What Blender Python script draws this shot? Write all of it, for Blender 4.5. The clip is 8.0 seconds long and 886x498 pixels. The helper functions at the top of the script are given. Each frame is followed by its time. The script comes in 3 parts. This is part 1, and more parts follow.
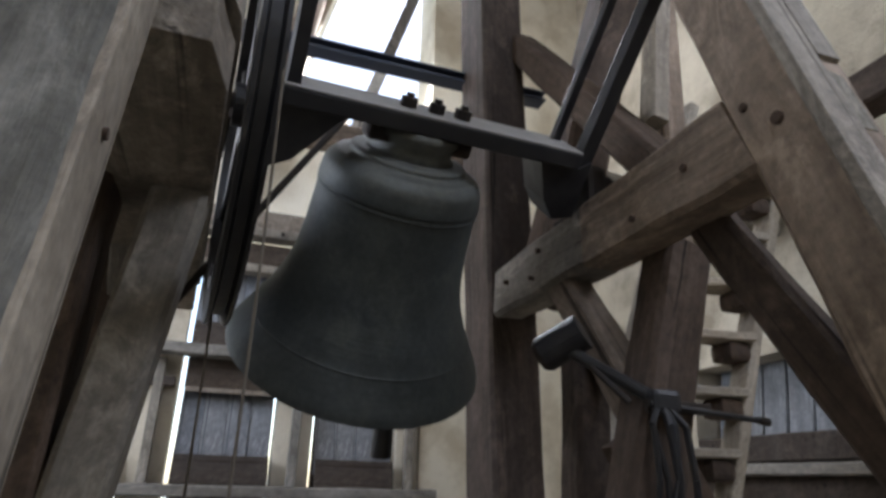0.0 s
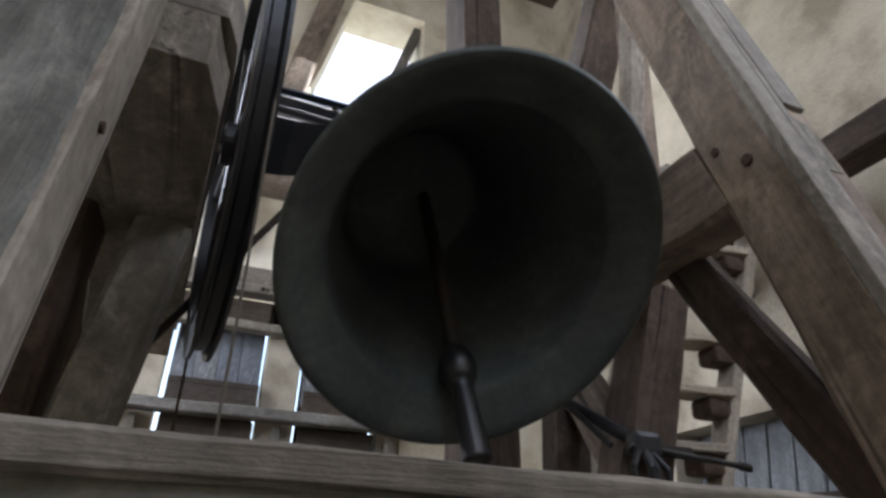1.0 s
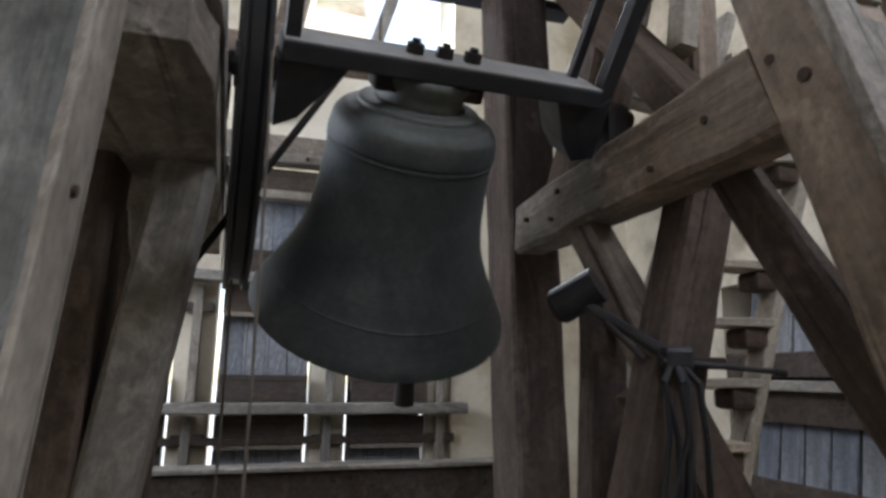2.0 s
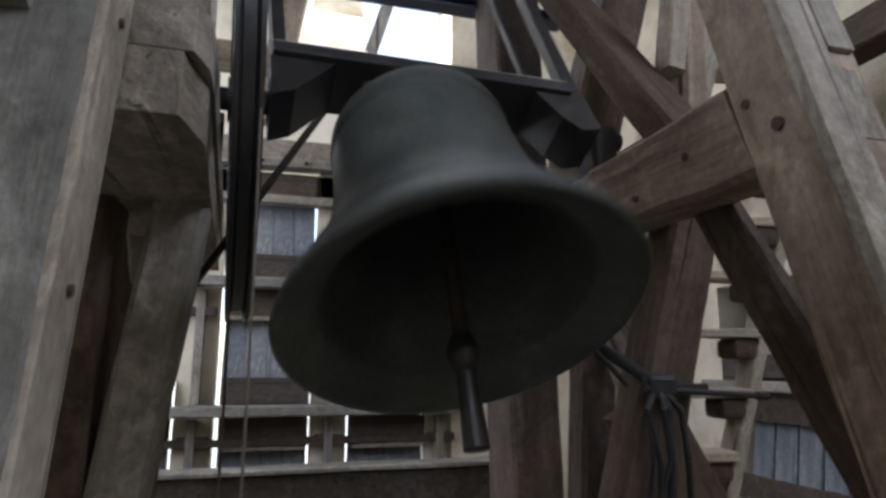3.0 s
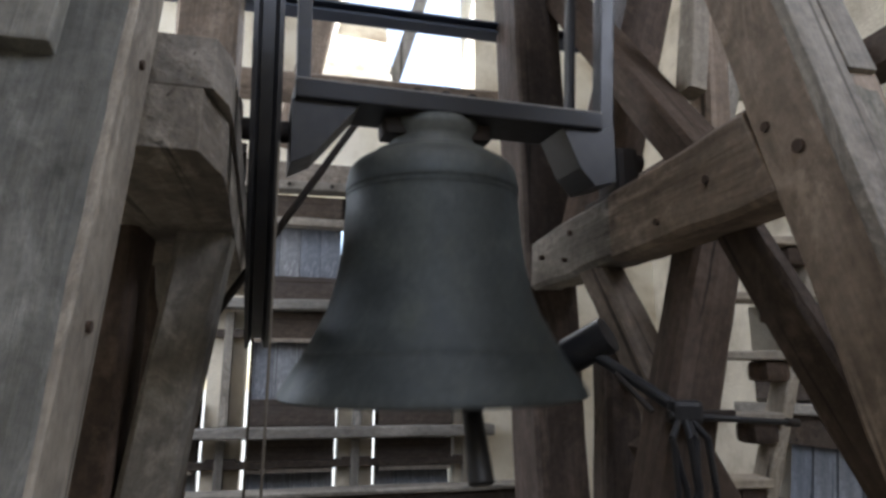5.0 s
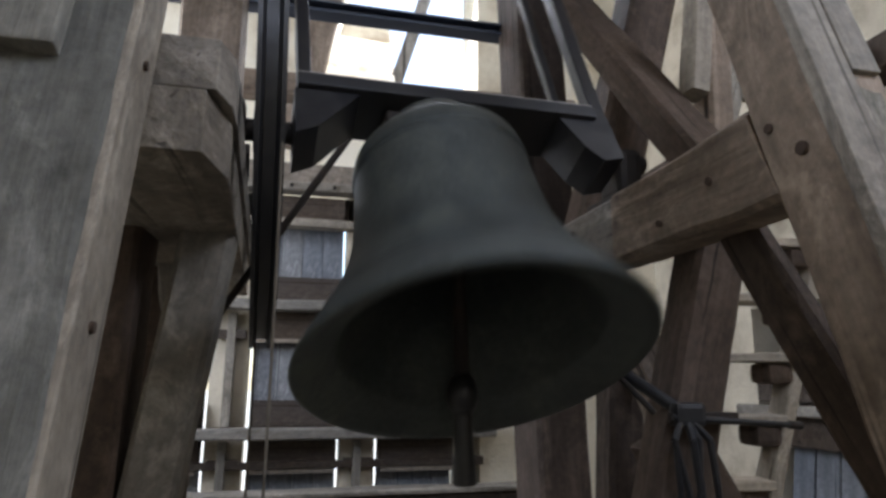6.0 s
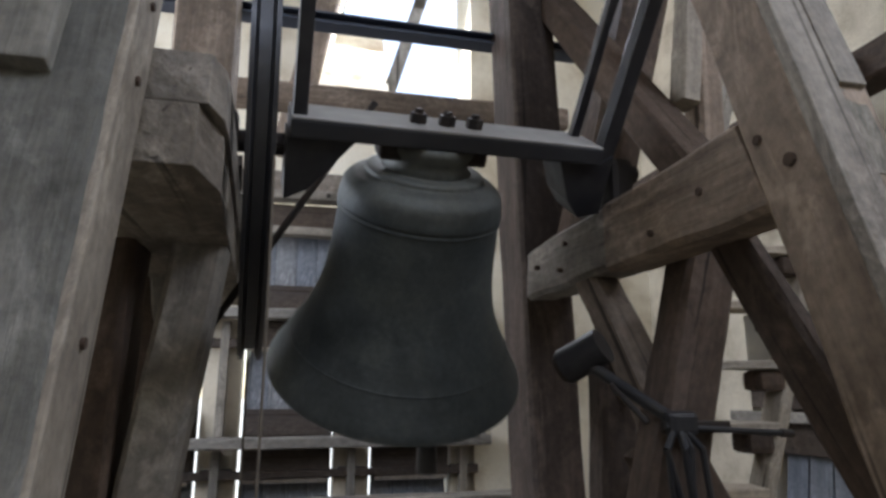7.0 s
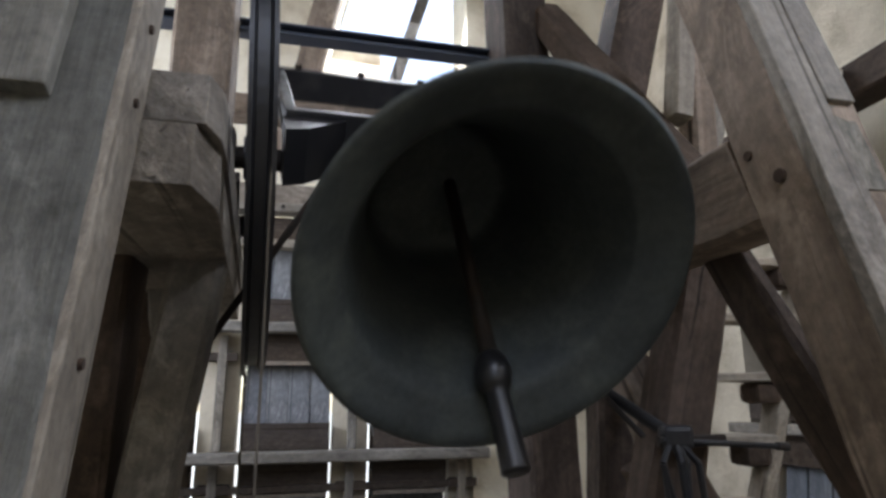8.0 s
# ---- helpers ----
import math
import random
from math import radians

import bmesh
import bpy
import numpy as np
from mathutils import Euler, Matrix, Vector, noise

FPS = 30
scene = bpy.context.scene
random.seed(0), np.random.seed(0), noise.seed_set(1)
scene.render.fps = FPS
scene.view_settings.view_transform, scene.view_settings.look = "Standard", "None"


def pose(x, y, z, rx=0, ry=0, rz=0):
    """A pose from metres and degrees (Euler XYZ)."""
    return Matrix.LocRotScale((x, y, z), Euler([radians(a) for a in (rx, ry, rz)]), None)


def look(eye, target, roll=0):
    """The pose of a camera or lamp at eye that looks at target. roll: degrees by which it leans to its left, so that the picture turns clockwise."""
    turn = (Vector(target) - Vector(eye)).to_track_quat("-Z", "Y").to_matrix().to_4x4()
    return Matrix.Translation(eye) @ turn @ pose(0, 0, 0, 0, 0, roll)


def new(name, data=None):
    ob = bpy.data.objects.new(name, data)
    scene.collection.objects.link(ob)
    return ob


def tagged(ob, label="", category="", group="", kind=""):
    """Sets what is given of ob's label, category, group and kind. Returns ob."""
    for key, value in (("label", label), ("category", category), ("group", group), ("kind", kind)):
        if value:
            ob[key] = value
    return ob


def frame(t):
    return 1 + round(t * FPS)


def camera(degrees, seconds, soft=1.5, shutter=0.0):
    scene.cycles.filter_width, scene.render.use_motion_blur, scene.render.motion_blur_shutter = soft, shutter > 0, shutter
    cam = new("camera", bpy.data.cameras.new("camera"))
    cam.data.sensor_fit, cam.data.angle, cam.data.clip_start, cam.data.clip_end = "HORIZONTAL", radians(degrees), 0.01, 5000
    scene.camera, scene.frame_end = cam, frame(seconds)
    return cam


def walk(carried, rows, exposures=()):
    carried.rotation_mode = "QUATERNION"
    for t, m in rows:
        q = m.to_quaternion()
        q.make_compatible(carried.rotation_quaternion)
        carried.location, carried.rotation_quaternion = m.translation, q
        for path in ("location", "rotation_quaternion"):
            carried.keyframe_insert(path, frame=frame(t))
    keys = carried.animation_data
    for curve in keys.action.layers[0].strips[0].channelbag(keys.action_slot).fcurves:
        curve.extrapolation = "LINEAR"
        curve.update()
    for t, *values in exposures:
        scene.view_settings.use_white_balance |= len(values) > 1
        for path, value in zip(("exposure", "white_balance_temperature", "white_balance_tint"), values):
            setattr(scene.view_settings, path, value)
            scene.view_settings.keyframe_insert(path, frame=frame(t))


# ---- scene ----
cam = camera(69.6, 8.0, soft=3.0, shutter=0.5)
PATH = [
    (0, (0.273, 0.207, 1.772), (0.879, 1.978, 2.476), 1.6),
    (0.5, (0.274, 0.222, 1.718), (0.879, 1.925, 2.575), 2.0),
    (0.8, (0.282, 0.215, 1.71), (0.892, 1.911, 2.579), 2.2),
    (1, (0.276, 0.22, 1.707), (0.903, 1.891, 2.609), 2.0),
    (1.5, (0.297, 0.202, 1.769), (0.846, 1.987, 2.485), 2.8),
    (1.7, (0.296, 0.19, 1.822), (0.816, 2.035, 2.393), 2.5),
    (2, (0.312, 0.17, 1.903), (0.846, 2.056, 2.302), 0.8),
    (2.1, (0.325, 0.158, 1.918), (0.851, 2.047, 2.311), 0.8),
    (3.5, (0.325, 0.105, 2.004), (0.865, 2.004, 2.324), 0.0),
    (4, (0.32, 0.102, 1.999), (0.875, 2.0, 2.296), -0.2),
    (4.5, (0.342, 0.098, 2.008), (0.796, 2.003, 2.412), -0.2),
    (6, (0.341, 0.098, 2.009), (0.772, 2.007, 2.423), 0.4),
    (6.5, (0.343, 0.095, 2.013), (0.779, 2.002, 2.431), 0.3),
    (7, (0.344, 0.091, 2.016), (0.79, 1.992, 2.45), 0.1),
    (7.5, (0.341, 0.086, 2.019), (0.797, 1.98, 2.473), -0.0),
    (8, (0.346, 0.079, 2.022), (0.796, 1.971, 2.491), -0.2),
]
walk(cam, [(t, look(eye, target, roll)) for t, eye, target, roll in PATH])

# ---- world, lights, exposure ----
scene.view_settings.exposure = 1.5
world = bpy.data.worlds.new("sky_world")
scene.world = world
world.use_nodes = True
wn = world.node_tree
sky = wn.nodes.new("ShaderNodeTexSky")
sky.sky_type, sky.sun_disc = "NISHITA", False
sky.sun_elevation, sky.sun_rotation = radians(62), radians(25)
wn.links.new(sky.outputs["Color"], wn.nodes["Background"].inputs["Color"])
wn.nodes["Background"].inputs["Strength"].default_value = 0.15

sun_data = bpy.data.lights.new("sun", "SUN")
sun_data.energy, sun_data.angle, sun_data.color = 3.0, radians(4), (1, 0.95, 0.88)
sun = new("sun", sun_data)
sun.matrix_world = look((0, 0, 0), (-0.42 * 0.47, -0.91 * 0.47, -0.88))


WN, WE, WW, WS, TOP = 4.04, 2.75, -1.8, -1.6, 6.6  # the inner wall faces and the ceiling


def window_light(name, eye, target, sx, sz, watts, colour):
    """The sky's light in the opening of a window, seen or assumed."""
    d = bpy.data.lights.new(name, "AREA")
    d.shape, d.size, d.size_y, d.energy, d.color = "RECTANGLE", sx, sz, watts, colour
    ob = new(name, d)
    ob.matrix_world = look(eye, target)
    return ob


window_light("south_window_light", (0.2, -1.55, 4.75), (0.75, 1.5, 2.4), 1.6, 1.5, 14, (0.79, 0.845, 1.0))
window_light("east_window_light", (WE - 0.04, -0.2, 4.1), (0.2, 1.0, 2.2), 1.1, 1.3, 17, (0.80, 0.855, 1.0))
window_light("hatch_light", (0.95, 4.0, 4.9), (0.8, 1.5, 2.9), 0.9, 1.6, 26, (0.86, 0.90, 1.0))
# added fill from an assumed west opening, brightens the north and east walls
window_light("west_fill_light", (-1.75, 2.9, 3.1), (1.8, 3.6, 2.8), 1.1, 1.3, 28, (0.80, 0.855, 1.0))


# ---- materials ----
def node_mat(name):
    m = bpy.data.materials.new(name)
    m.use_nodes = True
    nt = m.node_tree
    return m, nt, nt.nodes["Principled BSDF"]


def ramp(nt, fac, stops):
    r = nt.nodes.new("ShaderNodeValToRGB")
    e = r.color_ramp.elements
    while len(e) < len(stops):
        e.new(0.5)
    for el, (p, c) in zip(e, stops):
        el.position, el.color = p, (*c, 1)
    nt.links.new(fac, r.inputs[0])
    return r.outputs[0]


def noise_of(nt, scale, detail=4, rough=0.55, stretch=(1, 1, 1), distort=0.0):
    tc = nt.nodes.new("ShaderNodeTexCoord")
    mp = nt.nodes.new("ShaderNodeMapping")
    mp.inputs["Scale"].default_value = stretch
    nt.links.new(tc.outputs["Object"], mp.inputs[0])
    n = nt.nodes.new("ShaderNodeTexNoise")
    n.inputs["Scale"].default_value, n.inputs["Detail"].default_value = scale, detail
    n.inputs["Roughness"].default_value, n.inputs["Distortion"].default_value = rough, distort
    nt.links.new(mp.outputs[0], n.inputs["Vector"])
    return n.outputs["Fac"]


def mixed(nt, fac, a, b, mode="MIX"):
    m = nt.nodes.new("ShaderNodeMix")
    m.data_type, m.blend_type = "RGBA", mode
    for sock, v in ((m.inputs[0], fac), (m.inputs[6], a), (m.inputs[7], b)):
        if isinstance(v, (int, float)):
            sock.default_value = v
        elif isinstance(v, tuple):
            sock.default_value = (*v, 1)
        else:
            nt.links.new(v, sock)
    return m.outputs[2]


def bumped(nt, bsdf, height, strength, dist):
    b = nt.nodes.new("ShaderNodeBump")
    b.inputs["Strength"].default_value, b.inputs["Distance"].default_value = strength, dist
    nt.links.new(height, b.inputs["Height"])
    nt.links.new(b.outputs[0], bsdf.inputs["Normal"])


def wood(name, dark, light, axis=2, stain=(0.05, 0.035, 0.025), rough=0.8, stain_amount=0.5):
    """Old hewn timber: soft grain along one local axis, drying cracks, dark stains and pale worn patches."""
    m, nt, b = node_mat(name)

    def along(cross, length):
        st = [cross, cross, cross]
        st[axis] = length
        return tuple(st)

    grain = noise_of(nt, 1.0, 8, 0.72, along(16, 0.9), 1.1)
    big = noise_of(nt, 2.6, 5, 0.68, along(1.6, 0.7), 0.5)
    wear = noise_of(nt, 5.0, 6, 0.75, along(1.3, 0.6), 0.9)
    crack = noise_of(nt, 1.0, 2, 0.5, along(30, 0.55), 0.5)
    fine = noise_of(nt, 1.0, 3, 0.6, along(120, 9))
    grit = noise_of(nt, 42, 4, 0.7)
    mid = tuple((p + q) / 2 for p, q in zip(dark, light))
    col = ramp(nt, grain, [(0.25, dark), (0.5, mid), (0.8, light)])
    col = mixed(nt, ramp(nt, big, [(0.40, (0, 0, 0)), (0.62, (stain_amount + 0.15,) * 3)]), col, stain)
    pale = tuple(min(1, v * 1.25) for v in light)
    col = mixed(nt, ramp(nt, wear, [(0.52, (0, 0, 0)), (0.68, (0.7,) * 3)]), col, pale)
    lines = ramp(nt, crack, [(0.30, (0.85,) * 3), (0.345, (0, 0, 0))])
    col = mixed(nt, lines, col, tuple(v * 0.35 for v in stain))
    col = mixed(nt, 0.6, col, ramp(nt, grit, [(0.3, (0.55, 0.55, 0.55)), (0.7, (1.25, 1.22, 1.18))]), "MULTIPLY")
    info = nt.nodes.new("ShaderNodeObjectInfo")
    tint = ramp(nt, info.outputs["Random"], [(0.0, (0.80, 0.81, 0.84)), (1.0, (1.12, 1.06, 1.0))])
    col = mixed(nt, 1.0, col, tint, "MULTIPLY")
    nt.links.new(col, b.inputs["Base Color"])
    b.inputs["Roughness"].default_value = rough
    b.inputs["Specular IOR Level"].default_value = 0.22
    total = grain
    for sock, k in ((fine, 0.5), (crack, 1.2), (wear, 0.8), (grit, 0.35)):
        mul = nt.nodes.new("ShaderNodeMath")
        mul.operation = "MULTIPLY_ADD"
        mul.inputs[1].default_value = k
        nt.links.new(sock, mul.inputs[0])
        nt.links.new(total, mul.inputs[2])
        total = mul.outputs[0]
    bumped(nt, b, total, 0.55, 0.007)
    return m


OAK = wood("old_oak", (0.155, 0.122, 0.097), (0.37, 0.31, 0.255), stain=(0.06, 0.047, 0.038))
OAK_GREY = wood("grey_oak", (0.17, 0.16, 0.14), (0.40, 0.378, 0.336), stain=(0.085, 0.077, 0.064))
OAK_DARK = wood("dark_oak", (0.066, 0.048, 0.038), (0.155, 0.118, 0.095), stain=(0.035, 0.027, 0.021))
OAK_X = wood("ledge_oak", (0.20, 0.175, 0.148), (0.42, 0.375, 0.315), axis=0)
OAK_Y = wood("old_oak_along", (0.155, 0.122, 0.097), (0.37, 0.31, 0.255), axis=1, stain=(0.06, 0.047, 0.038))
OAK_GREY_Y = wood("grey_oak_along", (0.17, 0.155, 0.135), (0.40, 0.37, 0.325), axis=1, stain=(0.085, 0.075, 0.062))
# worn pale timber, also faces with light put into the colour
STRUT_PALE = wood("pale_worn_and_lit_oak", (0.25, 0.225, 0.19), (0.46, 0.42, 0.355), stain=(0.14, 0.12, 0.10))
STRUT_GREY = wood("green_grey_oak", (0.13, 0.129, 0.114), (0.32, 0.312, 0.278), stain=(0.07, 0.067, 0.056))
PALE_WOOD = wood("pale_ladder_wood", (0.34, 0.31, 0.26), (0.58, 0.53, 0.45), stain=(0.20, 0.175, 0.14))
BOARD_DARK = wood("dark_board", (0.05, 0.042, 0.036), (0.12, 0.10, 0.085), axis=0)
# the blue-grey carries the sky's light on the weathered planks
LOUVRE = wood("louvre_board", (0.17, 0.19, 0.215), (0.36, 0.385, 0.415), stain=(0.08, 0.085, 0.10))


def plaster(name, a, b_, stain):
    m, nt, b = node_mat(name)
    big = noise_of(nt, 2.2, 5, 0.6)
    mid = noise_of(nt, 11, 4, 0.6)
    fine = noise_of(nt, 70, 3, 0.6)
    col = ramp(nt, big, [(0.35, stain), (0.5, a), (0.7, b_)])
    col = mixed(nt, ramp(nt, mid, [(0.52, (0, 0, 0)), (0.75, (0.35,) * 3)]), col, stain)
    nt.links.new(col, b.inputs["Base Color"])
    b.inputs["Roughness"].default_value = 0.92
    h = nt.nodes.new("ShaderNodeMath")
    h.operation = "ADD"
    nt.links.new(mid, h.inputs[0])
    nt.links.new(fine, h.inputs[1])
    bumped(nt, b, h.outputs[0], 0.6, 0.012)
    return m


PLASTER = plaster("lime_plaster", (0.72, 0.66, 0.53), (0.81, 0.76, 0.64), (0.52, 0.45, 0.33))
RUBBLE = plaster("whitewashed_rubble", (0.53, 0.475, 0.375), (0.66, 0.60, 0.48), (0.32, 0.275, 0.205))
STONE_FLOOR = plaster("dusty_floor", (0.22, 0.20, 0.17), (0.30, 0.27, 0.23), (0.13, 0.12, 0.10))


def metal(name, base, rough, metallic, dust=(0.2, 0.19, 0.17), dust_amount=0.4, scale=14):
    m, nt, b = node_mat(name)
    n = noise_of(nt, scale, 5, 0.65)
    f = noise_of(nt, scale * 6, 3, 0.6)
    col = mixed(nt, ramp(nt, n, [(0.45, (0, 0, 0)), (0.8, (dust_amount,) * 3)]), base, dust)
    nt.links.new(col, b.inputs["Base Color"])
    b.inputs["Metallic"].default_value = metallic
    r = ramp(nt, n, [(0.3, (rough,) * 3), (0.75, (min(1, rough + 0.25),) * 3)])
    nt.links.new(r, b.inputs["Roughness"])
    bumped(nt, b, f, 0.15, 0.002)
    return m


def bronze():
    """Dark bell bronze: brown-green patina in patches, faint run marks down the waist; dust and light from above in a
    paler shoulder.
    """
    m, nt, b = node_mat("bell_bronze")
    patch = noise_of(nt, 5, 6, 0.7, (1, 1, 1), 0.4)
    runs = noise_of(nt, 1.0, 4, 0.6, (26, 26, 1.6), 0.3)
    rings = noise_of(nt, 1.0, 3, 0.6, (1.2, 1.2, 60))
    grit = noise_of(nt, 60, 3, 0.7)
    col = ramp(nt, patch, [(0.28, (0.039, 0.046, 0.047)), (0.5, (0.064, 0.073, 0.073)), (0.72, (0.112, 0.124, 0.110))])
    col = mixed(nt, ramp(nt, runs, [(0.52, (0, 0, 0)), (0.78, (0.3,) * 3)]), col, (0.12, 0.132, 0.112))
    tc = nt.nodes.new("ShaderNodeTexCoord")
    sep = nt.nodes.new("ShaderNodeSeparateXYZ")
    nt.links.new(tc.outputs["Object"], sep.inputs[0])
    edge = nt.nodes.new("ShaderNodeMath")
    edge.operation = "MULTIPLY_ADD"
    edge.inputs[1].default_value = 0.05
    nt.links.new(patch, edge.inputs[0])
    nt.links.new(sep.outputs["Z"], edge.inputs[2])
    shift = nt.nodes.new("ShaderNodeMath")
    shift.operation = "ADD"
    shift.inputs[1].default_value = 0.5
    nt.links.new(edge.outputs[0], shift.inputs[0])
    # paler towards the crown: shoulder dust and light from above, put into the colour
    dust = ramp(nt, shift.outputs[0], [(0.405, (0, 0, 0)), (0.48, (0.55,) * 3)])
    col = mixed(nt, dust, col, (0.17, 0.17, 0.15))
    col = mixed(nt, 0.45, col, ramp(nt, grit, [(0.3, (0.6, 0.6, 0.6)), (0.72, (1.3, 1.3, 1.26))]), "MULTIPLY")
    nt.links.new(col, b.inputs["Base Color"])
    b.inputs["Metallic"].default_value = 0.3
    nt.links.new(ramp(nt, patch, [(0.3, (0.48,) * 3), (0.7, (0.75,) * 3)]), b.inputs["Roughness"])
    add = nt.nodes.new("ShaderNodeMath")
    add.operation = "MULTIPLY_ADD"
    add.inputs[1].default_value = 0.5
    nt.links.new(grit, add.inputs[0])
    nt.links.new(rings, add.inputs[2])
    bumped(nt, b, add.outputs[0], 0.3, 0.003)
    return m


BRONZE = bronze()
CLAPPER_IRON = metal("worn_clapper_iron", (0.05, 0.05, 0.052), 0.3, 0.7, (0.10, 0.09, 0.08), 0.35, 20)
STEEL = metal("black_steel", (0.018, 0.018, 0.021), 0.3, 0.2, (0.07, 0.066, 0.06), 0.45)
YOKE_STEEL = metal("dusty_yoke_steel", (0.022, 0.022, 0.025), 0.5, 0.2, (0.06, 0.056, 0.052), 0.5)
# pale for the yoke's top: dust plus the hatch light falling on it
DUSTY_LIT = metal("dust_and_light_on_steel", (0.26, 0.25, 0.235), 0.85, 0.0, (0.42, 0.41, 0.385), 0.7, 9)
IRON = metal("rusty_iron", (0.03, 0.025, 0.022), 0.6, 0.4, (0.10, 0.06, 0.04), 0.5)
BLUE_STEEL = metal("blue_grey_steel", (0.05, 0.06, 0.085), 0.5, 0.2, (0.12, 0.12, 0.13), 0.4)
ROPE = metal("hemp_rope", (0.13, 0.11, 0.085), 0.9, 0.0, (0.07, 0.06, 0.05), 0.4, 60)
HOLE = metal("peg_end", (0.06, 0.038, 0.026), 0.85, 0.0, (0.10, 0.07, 0.05), 0.4, 60)


# ---- helpers of this scene ----
def part(name, bm, material, parent=None, label="", smooth=False):
    bmesh.ops.recalc_face_normals(bm, faces=bm.faces)
    me = bpy.data.meshes.new(name)
    bm.to_mesh(me)
    bm.free()
    me.materials.append(material)
    if smooth:
        for p in me.polygons:
            p.use_smooth = True
    ob = new(name, me)
    if parent is not None:
        ob.parent = parent
    if label:
        ob["label"] = label
    return ob


def box_bm(x0, x1, y0, y1, z0, z1, bevel=0.0):
    bm = bmesh.new()
    bmesh.ops.create_cube(bm, size=1)
    for v in bm.verts:
        v.co = ((x0 + x1) / 2 + v.co.x * (x1 - x0), (y0 + y1) / 2 + v.co.y * (y1 - y0), (z0 + z1) / 2 + v.co.z * (z1 - z0))
    if bevel:
        bmesh.ops.bevel(bm, geom=bm.edges[:], offset=bevel, segments=2, affect="EDGES", profile=0.6)
    return bm


def timber(name, p, q, width, depth, material, parent, label="", side=(1, 0, 0), bevel=0.012, wave=0.006, seg=9, seed=0.0, taper=1.0, bow=0.0):
    """A hewn beam from p to q. depth runs along side, width across it; edges worn, faces slightly uneven. Local z is the grain."""
    p, q = Vector(p), Vector(q)
    ax = (q - p).normalized()
    sx = Vector(side)
    sx = (sx - ax * sx.dot(ax)).normalized()
    sy = ax.cross(sx)
    ln = (q - p).length
    bm = bmesh.new()
    w, d, b = width / 2, depth / 2, min(bevel, width / 4, depth / 4)
    ring = [(d - b, -w), (d, -w + b), (d, w - b), (d - b, w), (-d + b, w), (-d, w - b), (-d, -w + b), (-d + b, -w)]
    rows = []
    for i in range(seg + 1):
        u = i / seg
        k = 1 + (taper - 1) * u
        row = []
        for j, (a, c) in enumerate(ring):
            n = noise.noise_vector(Vector((a * 3 + seed, c * 3 + seed * 1.7, u * ln * 3.1 + seed)))
            m = noise.noise_vector(Vector((j * 9.1 + seed, u * ln * 14, seed)))
            row.append(bm.verts.new((a * k + n.x * wave + m.x * wave * 0.5, c * k + n.y * wave + m.y * wave * 0.5 + bow * math.sin(math.pi * u), u * ln)))
        rows.append(row)
    for r0, r1 in zip(rows, rows[1:]):
        for j in range(8):
            bm.faces.new((r0[j], r0[(j + 1) % 8], r1[(j + 1) % 8], r1[j]))
    bm.faces.new(rows[0][::-1])
    bm.faces.new(rows[-1])
    ob = part(name, bm, material, parent, label)
    ob.matrix_basis = Matrix((( sx.x, sy.x, ax.x, p.x), (sx.y, sy.y, ax.y, p.y), (sx.z, sy.z, ax.z, p.z), (0, 0, 0, 1)))
    return ob


def rod_bm(p, q, r, n=12, r2=None):
    p, q = Vector(p), Vector(q)
    bm = bmesh.new()
    bmesh.ops.create_cone(bm, cap_ends=True, segments=n, radius1=r, radius2=r if r2 is None else r2, depth=(q - p).length)
    m = Matrix.Translation((p + q) / 2) @ (q - p).to_track_quat("Z", "Y").to_matrix().to_4x4()
    bm.transform(m)
    return bm


def lathe_bm(profile, n=64):
    bm = bmesh.new()
    rings = []
    for r, z in profile:
        if r < 1e-5:
            rings.append([bm.verts.new((0, 0, z))])
        else:
            rings.append([bm.verts.new((r * math.cos(2 * math.pi * i / n), r * math.sin(2 * math.pi * i / n), z)) for i in range(n)])
    for a, b in zip(rings, rings[1:]):
        for i in range(n):
            j = (i + 1) % n
            if len(a) == 1 and len(b) > 1:
                bm.faces.new((a[0], b[i], b[j]))
            elif len(b) == 1 and len(a) > 1:
                bm.faces.new((a[i], b[0], a[j]))
            elif len(a) > 1:
                bm.faces.new((a[i], b[i], b[j], a[j]))
    return bm


def smooth_profile(pts, n=6):
    """Catmull-Rom through (r, z) points."""
    out = []
    for i in range(len(pts) - 1):
        p0, p1, p2, p3 = pts[max(i - 1, 0)], pts[i], pts[i + 1], pts[min(i + 2, len(pts) - 1)]
        for k in range(n):
            t = k / n
            out.append(tuple(0.5 * (2 * b + (c - a) * t + (2 * a - 5 * b + 4 * c - d) * t * t + (3 * b - a - 3 * c + d) * t ** 3) for a, b, c, d in zip(p0, p1, p2, p3)))
    out.append(pts[-1])
    return out


def thing(name, label, category, m=None, group="", kind=""):
    ob = new(name)
    ob.empty_display_size = 0.1
    if m is not None:
        ob.matrix_basis = m
    return tagged(ob, label, category, group, kind)


def setting(name, bm, material, label, category="wall"):
    return tagged(part(name, bm, material), label, category, kind="structure")


# ---- the large structure ----
setting("floor", box_bm(WW, WE, WS, WN, -0.2, 0.0), STONE_FLOOR, "dusty dark stone floor of the bell chamber", "floor")
setting("ceiling", box_bm(WW - 0.4, WE + 0.4, WS - 0.4, WN + 0.4, TOP, TOP + 0.2), OAK_DARK, "dark boarded ceiling over the bell chamber", "ceiling")


